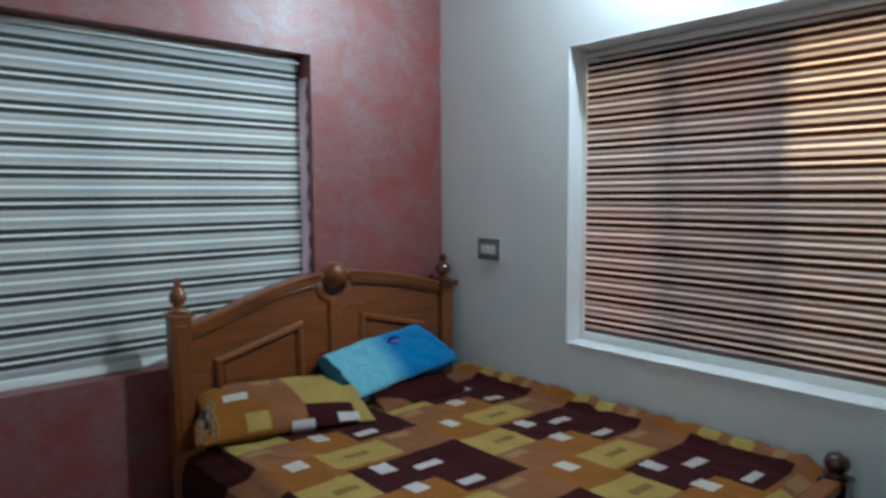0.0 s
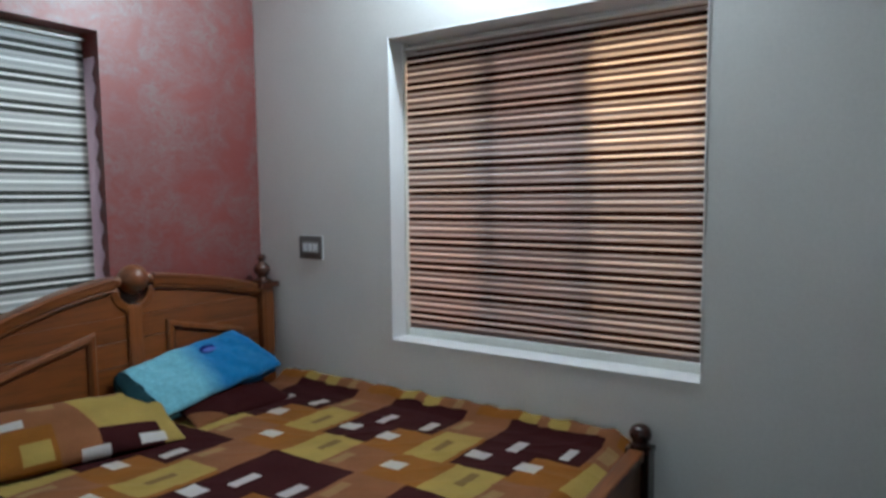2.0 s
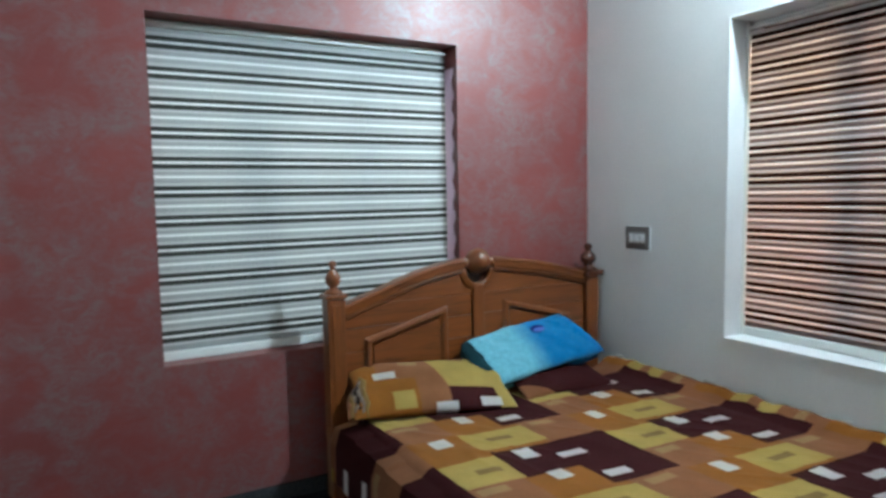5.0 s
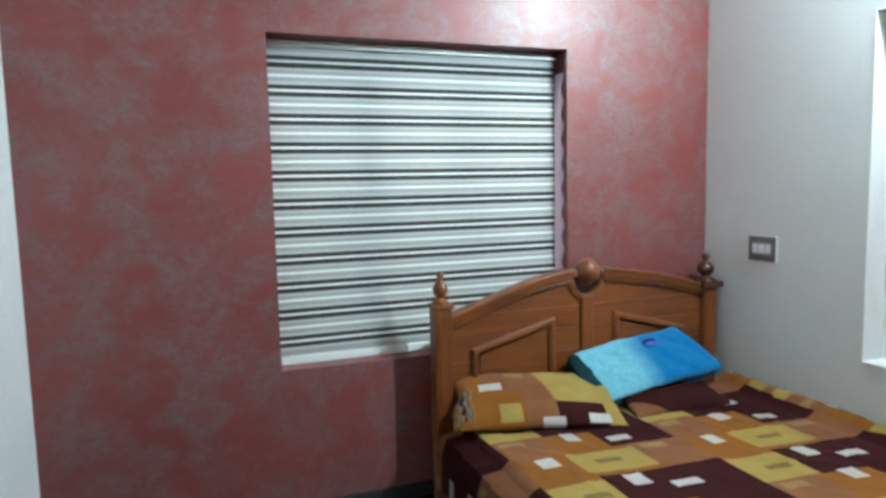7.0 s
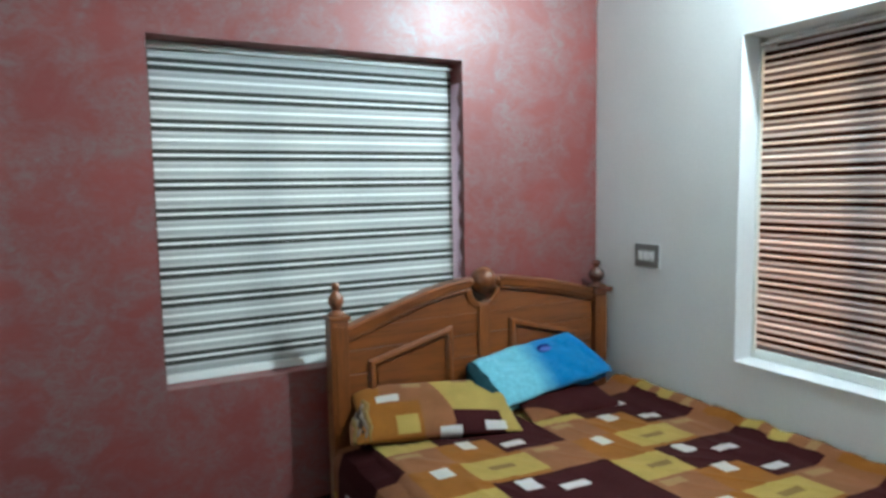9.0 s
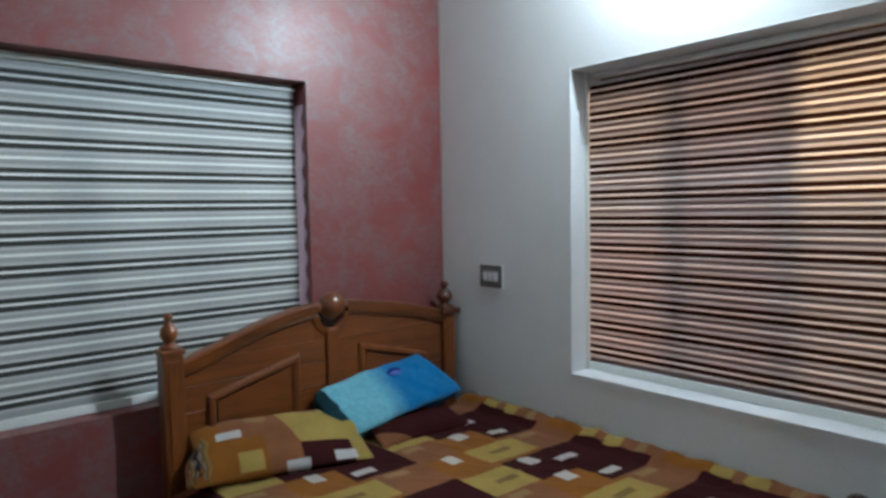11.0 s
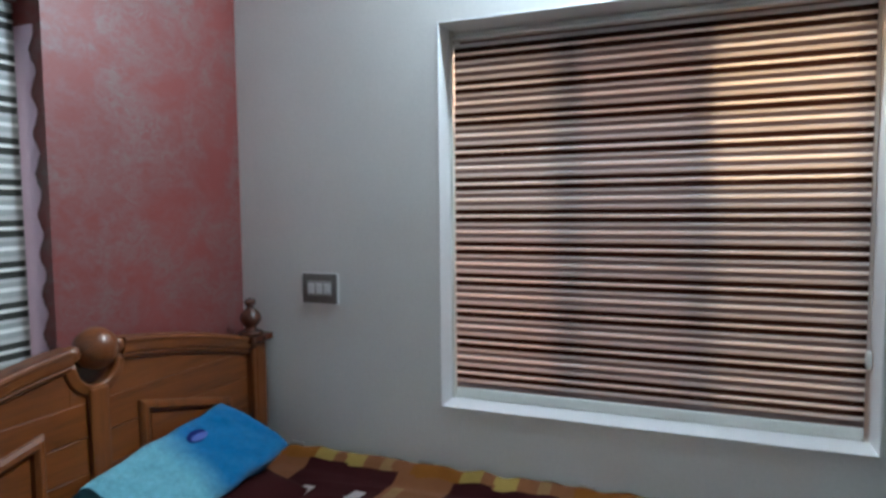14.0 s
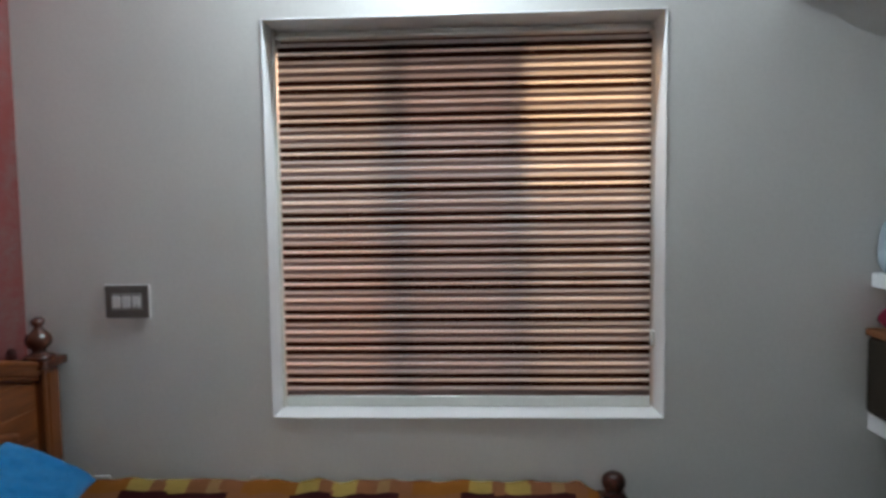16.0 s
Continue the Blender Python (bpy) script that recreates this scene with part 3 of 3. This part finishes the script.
tagged(part("mattress", box((MX0 + 0.03, MY0 + 0.01, 0.256), (MX1 - 0.01, MY1, 0.395), 0.035, 4), INNER, None, "", True), "thick mattress hidden under a printed bedspread on the bed", "mattress")

# ---- printed bedspread ----
PRINT = [MAROON, YELLOW, OCHRE, RUST, IVORY, TAN, OLIVE]
CELL, RISE = 0.763, 0.645
MOTIF = (  # s0, s1, r0, r1, colour; later rows lie over earlier ones
    (0.0, 0.763, 0.0, 0.645, 2), (0.545, 0.763, 0.235, 0.43, 3), (0.0, 0.25, 0.41, 0.645, 3),
    (0.0, 0.52, 0.0, 0.24, 0), (0.0, 0.31, 0.24, 0.415, 0), (0.52, 0.763, 0.03, 0.235, 1), (0.24, 0.54, 0.44, 0.62, 1),
    (0.364, 0.434, 0.010, 0.095, 4), (0.196, 0.304, 0.110, 0.154, 4), (0.171, 0.279, 0.316, 0.361, 4), (0.379, 0.448, 0.228, 0.313, 4),
    (0.604, 0.674, 0.445, 0.530, 4), (0.09, 0.20, 0.43, 0.48, 5), (0.63, 0.74, 0.25, 0.30, 5), (0.34, 0.455, 0.505, 0.545, 6), (0.56, 0.67, 0.115, 0.155, 6),
)


def printed(u, v):
    """The colour of the print at u metres from the grey wall and v from the red one."""
    s = u - 0.051
    q = (v - 1.038 + 0.071 * s) / RISE
    s += 0.02 * q
    k = math.floor(s / CELL)
    s -= k * CELL
    r = (q - math.floor(q)) * RISE
    got = 2
    for s0, s1, r0, r1, c in MOTIF:
        if s0 <= s < s1 and r0 <= r < r1:
            got = c
    return got


def border(v):
    """The hem's own row of blocks along the grey wall."""
    k = (v - 0.415) % RISE
    for end, colour in ((0.088, 1), (0.138, 3), (0.226, 1), (0.307, 3), (0.355, 5), (0.440, 3)):
        if k < end:
            return colour
    return 2


def ease(a, b, x):
    t = min(1.0, max(0.0, (x - a) / (b - a)))
    return t * t * (3 - 2 * t)


def cover_point(a, v):
    """A point of the cover: a metres along it from the grey wall towards the open side, v from the red wall."""
    n1 = noise.noise(Vector((a * 4.0, v * 4.0, 3.1))) * 0.007 + noise.noise(Vector((a * 13, v * 9, 7.7))) * 0.0025
    fold = noise.noise(Vector((a * 7 + v * 3, v * 2.2 - a, 9.0)))
    n1 += 0.010 * max(0.0, 1 - abs(fold) * 7) * (0.4 + 0.6 * noise.noise(Vector((a * 2, v * 2, 1.5))))
    n1 += 0.014 * (1 - ease(0.03, 0.12, a)) * noise.noise(Vector((v * 11, 4.0, 2.0)))
    width = 1.545
    z = 0.437 + n1
    z += 0.052 * (1 - ease(0.012, 0.115, a))
    x = -0.022 - a
    if a > width:
        h = a - width
        ang = min(h / 0.06, math.pi / 2)
        x = -0.022 - width - 0.06 * math.sin(ang) * 0.95
        z -= 0.06 * (1 - math.cos(ang)) + max(0.0, h - 0.06 * math.pi / 2)
        fall = max(0.0, h - 0.05)
        x -= fall * 0.16 + 0.05 * min(1, fall / 0.2) * noise.noise(Vector((v * 5.5, fall * 1.5, 1.0))) + 0.012 * math.sin(v * 21 + 2 * noise.noise(Vector((v * 2, 0, 5)))) * min(1, fall / 0.1)
        x = min(x, -1.722 + 0.03 * (1 - min(1, fall / 0.1))) if fall > 0.02 else x
    y = -v
    if v > 2.10:
        e = ease(2.10, 2.19, v)
        z -= 0.035 * e
    if v < 0.30:
        z -= 0.012 * (1 - ease(0.21, 0.30, v))
    return x, y, z


def bedspread():
    a1, v0, v1, step = 1.875, 0.208, 2.192, 0.0095
    bm = bmesh.new()
    ns, nq = int(2.06 / step), int(2.44 / step)
    spots, grid = [], []
    for i in range(ns + 1):
        row, marks = [], []
        for j in range(nq + 1):
            big_s, q = -0.10 + i * step, (-0.86 + j * step) / RISE
            sx = big_s - 0.02 * q
            a, v = sx + 0.029, 1.038 - 0.071 * sx + RISE * q
            inside = 0 <= a <= a1 and v0 <= v <= v1
            a, v = min(a1, max(0.0, a)), min(v1, max(v0, v))
            marks.append((a, v, inside))
            row.append(bm.verts.new(cover_point(a, v)))
        grid.append(row)
        spots.append(marks)
    for i in range(ns):
        for j in range(nq):
            four = (spots[i][j], spots[i + 1][j], spots[i + 1][j + 1], spots[i][j + 1])
            if not any(m[2] for m in four):
                continue
            f = bm.faces.new((grid[i][j], grid[i + 1][j], grid[i + 1][j + 1], grid[i][j + 1]))
            a, v = sum(m[0] for m in four) / 4, sum(m[1] for m in four) / 4
            f.material_index = border(v) if a < 0.062 else printed(a + 0.022, v)
    bmesh.ops.delete(bm, geom=[p for p in bm.verts if not p.link_faces], context="VERTS")
    bmesh.ops.remove_doubles(bm, verts=bm.verts, dist=0.0004)
    bmesh.ops.translate(bm, vec=(0.9, 1.2, 0), verts=bm.verts)
    ob = part("bedspread", bm, PRINT, None, "", True, at=(-0.9, -1.2, 0))
    mod = ob.modifiers.new("cloth_thickness", "SOLIDIFY")
    mod.thickness, mod.offset = 0.004, -1
    return tagged(ob, "maroon, mustard and ochre block print cotton bedspread covering the bed", "bedspread")


spread = bedspread()
for y in (-0.28, -0.893, -1.533):
    part("white_tag", box((-0.022, y - 0.035 + 1.2, 0.478), (-0.008, y + 0.03 + 1.2, 0.496), 0.005), IVORY, spread, "white cloth tag at the hem", at=(0.9, 0, 0))


# ---- pillows ----
def pillow(m, size, pattern, label, open_end=False):
    lx, ly, lz = size
    n1, n2 = 120, 72
    base = thing("pillow", label, "pillow", "pillows on the bed", m)
    bm = bmesh.new()

    def surf(u, v, side):
        x, y = lx / 2 * u, ly / 2 * v
        edge = max(0.0, (1 - abs(u) ** 3.2)) ** 0.55 * max(0.0, (1 - abs(v) ** 3.0)) ** 0.55
        pinch = 1 - 0.05 * (1 - abs(v)) * abs(u) ** 4
        edge *= 1 - 0.42 * ease(0.15, 1.0, u)
        bump = 0.008 * noise.noise(Vector((x * 9, y * 9, 2.0 + side)))
        return x * pinch, y * (1 - 0.05 * (1 - abs(u)) * abs(v) ** 4), side * (lz / 2 * edge + bump * edge)

    for side in (1, -1):
        rows = [[bm.verts.new(surf(-1 + 2 * i / n1, -1 + 2 * j / n2, side)) for j in range(n2 + 1)] for i in range(n1 + 1)]
        for i in range(n1):
            for j in range(n2):
                f = bm.faces.new((rows[i][j], rows[i + 1][j], rows[i + 1][j + 1], rows[i][j + 1]))
                f.material_index = pattern(-1 + 2 * (i + 0.5) / n1, -1 + 2 * (j + 0.5) / n2)
    bmesh.ops.remove_doubles(bm, verts=bm.verts, dist=0.0015)
    part("pillowcase", bm, PRINT, base, "", True)
    if open_end:
        for k, mat in enumerate((OLIVE, TICK, INNER, TICK, OLIVE, RUST)):
            bm = bmesh.new()
            bmesh.ops.create_uvsphere(bm, u_segments=26, v_segments=18, radius=1.0, matrix=Matrix.Translation((-lx / 2 + 0.060 - 0.013 * k, -0.035 - 0.012 * k, 0.004 - 0.005 * k)) @ Matrix.Diagonal((0.020, 0.150 - 0.016 * k, 0.040 - 0.0035 * k, 1)))
            for q in bm.verts:
                q.co += Vector((0.014 * noise.noise(q.co * 22 + Vector((k, 0, 0))), 0.010 * noise.noise(q.co * 18), 0.012 * noise.noise(q.co * 26 + Vector((0, k, 3)))))
            part("inner_fold", bm, mat, base, "crumpled fold inside the open end", True)
    return base


def case_front(u, v):
    """Print of the case: u runs along the pillow, v from the front edge (-1) to the headboard."""
    if -0.71 < u < -0.43 and 0.10 < v < 0.36:
        return 4
    if -0.02 < u < 0.25 and v < -0.82:
        return 4
    if 0.55 < u < 0.82 and -0.94 < v < -0.70:
        return 4
    if 0.18 < u < 0.78 and v < -0.36:
        return 0
    if -0.52 < u < -0.25 and -0.92 < v < -0.38:
        return 1
    if u > 0.13 - 0.17 * v:
        return 3 if 0.30 < u < 0.52 and v > 0.74 else 1
    if -0.36 < u < -0.12 and 0.58 < v < 0.86:
        return 5
    return 3 if (v > 0.05 or u > -0.2) and u > -0.66 else 2


pillow(pose(-1.262, -0.322, 0.527, 23, 1.5, -14), (0.76, 0.375, 0.105), case_front, "ochre and maroon printed pillow leaning on the headboard", True)
pillow(pose(-0.545, -0.355, 0.474, 14, 1, -3), (0.55, 0.345, 0.10), lambda u, v: 3 if -u - v > 1.38 else 0, "maroon printed pillow under the folded blue blanket")

# ---- folded blue blanket ----
ex = Vector((0.605, 0.0, 0.077)).normalized()
ey = -Vector((0.105, -0.25, -0.205)).normalized()
ez = ex.cross(ey).normalized()
ey = ez.cross(ex)
centre = Vector((-0.611, -0.343, 0.619)) - ez * 0.045
bm_m = Matrix((ex, ey, ez)).transposed().to_4x4()
bm_m.translation = centre
blanket = thing("folded_blanket", "folded two-tone blue plush blanket resting on a pillow", "blanket", at=bm_m)


def soft_layer(lx, ly, z0, z1, seed, sag=0.0):
    """A padded layer of folded cloth with rounded edges."""
    bm, n1, n2, mid, half = bmesh.new(), 56, 32, (z0 + z1) / 2, (z1 - z0) / 2
    for side in (1, -1):
        rows = []
        for i in range(n1 + 1):
            row = []
            for j in range(n2 + 1):
                u, v = math.sin(math.pi * (i / n1 - 0.5)), math.sin(math.pi * (j / n2 - 0.5))
                x, y = u * lx / 2, v * ly / 2
                edge = max(0.0, 1 - abs(u) ** 14) ** 0.5 * max(0.0, 1 - abs(v) ** 9) ** 0.5
                z = mid + side * half * edge + 0.013 * noise.noise(Vector((x * 6, y * 6, seed))) + 0.006 * noise.noise(Vector((x * 17 + y * 6, y * 13, seed + 2)))
                z -= sag * u * u + 0.012 * v ** 4
                row.append(bm.verts.new((x + 0.011 * noise.noise(Vector((y * 9, 0, seed + 4))), y + 0.010 * noise.noise(Vector((x * 7, 0, seed + 9))), z)))
            rows.append(row)
        for i in range(n1):
            for j in range(n2):
                bm.faces.new((rows[i][j], rows[i + 1][j], rows[i + 1][j + 1], rows[i][j + 1]))
    bmesh.ops.remove_doubles(bm, verts=bm.verts, dist=0.0012)
    return bm


def skewed(bm, half=0.145):
    """The blanket is folded a little askew: wider and shifted towards its front edge, set back on the pillow."""
    for v in bm.verts:
        t = v.co.y / half
        v.co.x = v.co.x * (1 - 0.06 * t) - 0.009 - 0.031 * t
        v.co.y += 0.051
    return bm


part("top_layer", skewed(soft_layer(0.672, 0.300, 0.008, 0.046, 1.0, 0.010)), BLUE, blanket, "", True)
part("middle_layer", skewed(soft_layer(0.65, 0.284, -0.016, 0.012, 6.0, 0.010)), FOLD, blanket, "dark inner fold", True)
part("bottom_layer", skewed(soft_layer(0.662, 0.294, -0.048, -0.014, 11.0, 0.010)), BLUE, blanket, "", True)
bm = bmesh.new()
bmesh.ops.create_circle(bm, cap_ends=True, segments=28, radius=1.0, matrix=Matrix.Translation((0.052, 0.128, 0.046)) @ pose(0, 0, 0, 0, 0, -6) @ Matrix.Diagonal((0.042, 0.024, 1, 1)))
bmesh.ops.solidify(bm, geom=list(bm.faces), thickness=0.004)
part("oval_badge", bm, NAVY, blanket, "small navy oval stitched badge")
bm = bmesh.new()
bmesh.ops.create_circle(bm, cap_ends=True, segments=24, radius=1.0, matrix=Matrix.Translation((0.057, 0.119, 0.049)) @ pose(0, 0, 0, 0, 0, -6) @ Matrix.Diagonal((0.036, 0.013, 1, 1)))
bmesh.ops.solidify(bm, geom=list(bm.faces), thickness=0.004)
part("badge_stitching", bm, PALE, blanket, "pale lilac stitching")
for k, (dz, ry) in enumerate(((0.022, 0.140), (-0.006, 0.146), (-0.034, 0.138))):
    bm = bmesh.new()
    bmesh.ops.create_uvsphere(bm, u_segments=20, v_segments=26, radius=1.0, matrix=pose(-0.346, 0, dz, 90, 0, 0) @ Matrix.Diagonal((0.052, 0.0200, ry, 1)))
    for q in bm.verts:
        q.co.x += 0.014 * noise.noise(Vector((q.co.y * 16, q.co.z * 40, k)))
        q.co.z += 0.008 * noise.noise(Vector((q.co.y * 19, q.co.x * 30, k + 7)))
    part("folded_end", skewed(bm), FOLD, blanket, "dark crumpled folded end", True)
part("label", box((-0.402, -0.085, -0.030), (-0.350, -0.045, 0.014), 0.006), LEMON, blanket, "small yellow label on the fold")

# ---- switch plate ----
plate = thing("switch_plate", "dark grey switch plate with white keys on the grey wall", "switch", at=(0, -0.409, 1.175))
part("surround", box((-0.010, -0.085, -0.063), (0, 0.085, 0.063), 0.004), PLATE, plate)
part("edge_trim", box((-0.006, -0.090, -0.067), (-0.0005, 0.090, 0.067), 0.003), KEY, plate, "thin pale edge")
part("insert", box((-0.0125, -0.060, -0.032), (-0.009, 0.060, 0.032), 0.002), INSERT, plate, "grey insert between the keys")
for k in range(3):
    part("key", box((-0.0165, -0.055 + k * 0.039, -0.022), (-0.012, -0.024 + k * 0.039, 0.022), 0.003), KEY, plate, "white rocker key", at=pose(0, 0, 0, 0, 0, 0))
part("key_mark", box((-0.0172, -0.046, -0.018), (-0.016, -0.040, -0.010), 0.0005), PLATE, plate)

# ---- bulb over the window ----
bulb = thing("wall_bulb", "lit white bulb hanging in a small wall bracket", "lamp", at=(0, BULB[1], BULB[2]))
part("back_plate", box((-0.008, -0.03, 0.055), (0, 0.03, 0.125), 0.003), KEY, bulb)
part("arm", box((BULB[0], -0.010, 0.096), (-0.006, 0.010, 0.112), 0.003), KEY, bulb)
# unseen disc added over the bulb to keep its light off the ceiling
part("shade", lathe([(0.070, 0.088), (0.075, 0.090), (0.03, 0.108), (0.012, 0.112)], 24, centre=(BULB[0] + 0.006, 0, 0)), KEY, bulb, "white disc added to block upward light", True)
part("glass", lathe([(0.006, 0.044), (0.018, 0.048), (0.023, 0.060), (0.020, 0.075), (0.012, 0.088)], 20, centre=(BULB[0], 0, 0)), BULB_GLASS, bulb, "lit frosted glass", True)

# ---- shelves beside the grey wall ----
shelf = thing("wall_shelf", "white plastered wall shelves with dark recess and household things", "shelf", at=(-0.7, SOUTH, 0))
for z0, z1 in ((0.687, 0.755), (1.21, 1.262)):
    part("shelf_board", box((-0.6, 0.002, z0), (0.695, 0.488, z1), 0.006), WHITE, shelf)
part("side_panel", box((-0.65, 0.002, 0.0), (-0.602, 0.46, 2.24), 0.005), WHITE, shelf)
bx = thing("storage_box", "dark brown cloth storage box on a white wall shelf", "box", at=(-0.22, SOUTH + 0.318, 0.756))
part("body", box((-0.2, -0.19, 0), (0.2, 0.19, 0.28), 0.02, 3), DARK, bx)
part("lid", box((-0.205, -0.195, 0.28), (0.205, 0.195, 0.31), 0.012, 3), RUST, bx)
bm = soft_layer(0.42, 0.30, 0.0, 0.10, 21.0, 0.01)
tagged(part("folded_cloth", bm, WINE, None, "", True, at=(-0.225, SOUTH + 0.318, 1.068)), "folded wine red cloth on top of a storage box", "cloth")
bag = thing("cloth_bag", "pale blue and white cloth bag on a white shelf", "bag", at=(-0.105, SOUTH + 0.365, 1.263))
bm = box((-0.095, -0.10, 0.0), (0.088, 0.118, 0.20), 0.035, 4)
bmesh.ops.subdivide_edges(bm, edges=[e for e in bm.edges if e.calc_length() > 0.06], cuts=6, use_grid_fill=True)
for v in bm.verts:
    if v.co.z > 0.004:
        v.co += Vector((0.016 * noise.noise(v.co * 13), 0.014 * noise.noise(v.co * 17 + Vector((5, 0, 0))), 0.012 * noise.noise(v.co * 11)))
        v.co.y *= 1 - 0.8 * max(0.0, v.co.z - 0.09)
part("body", bm, PALEBLUE, bag, "", True)
bm = bmesh.new()
bmesh.ops.create_uvsphere(bm, u_segments=16, v_segments=10, radius=1.0, matrix=Matrix.Translation((0.02, 0.03, 0.215)) @ Matrix.Diagonal((0.05, 0.06, 0.035, 1)))
part("knot", bm, DARK, bag, "dark tied knot", True)

# ---- outside ----
setting("ground", box((-12, -14, -0.42), (14, 12, -0.32)), SOIL, "dark yard ground outside at dusk", "ground")
yard = thing("yard_wall", "dull brown plastered yard wall outside the window", "wall", at=(3.2, -1.6, -0.32))
part("masonry", box((0, -4.5, 0), (0.2, 4.5, 2.2), 0.01), OUT_WALL, yard)
part("coping", box((-0.04, -4.5, 2.2), (0.24, 4.5, 2.27), 0.01), OUT_WALL, yard)
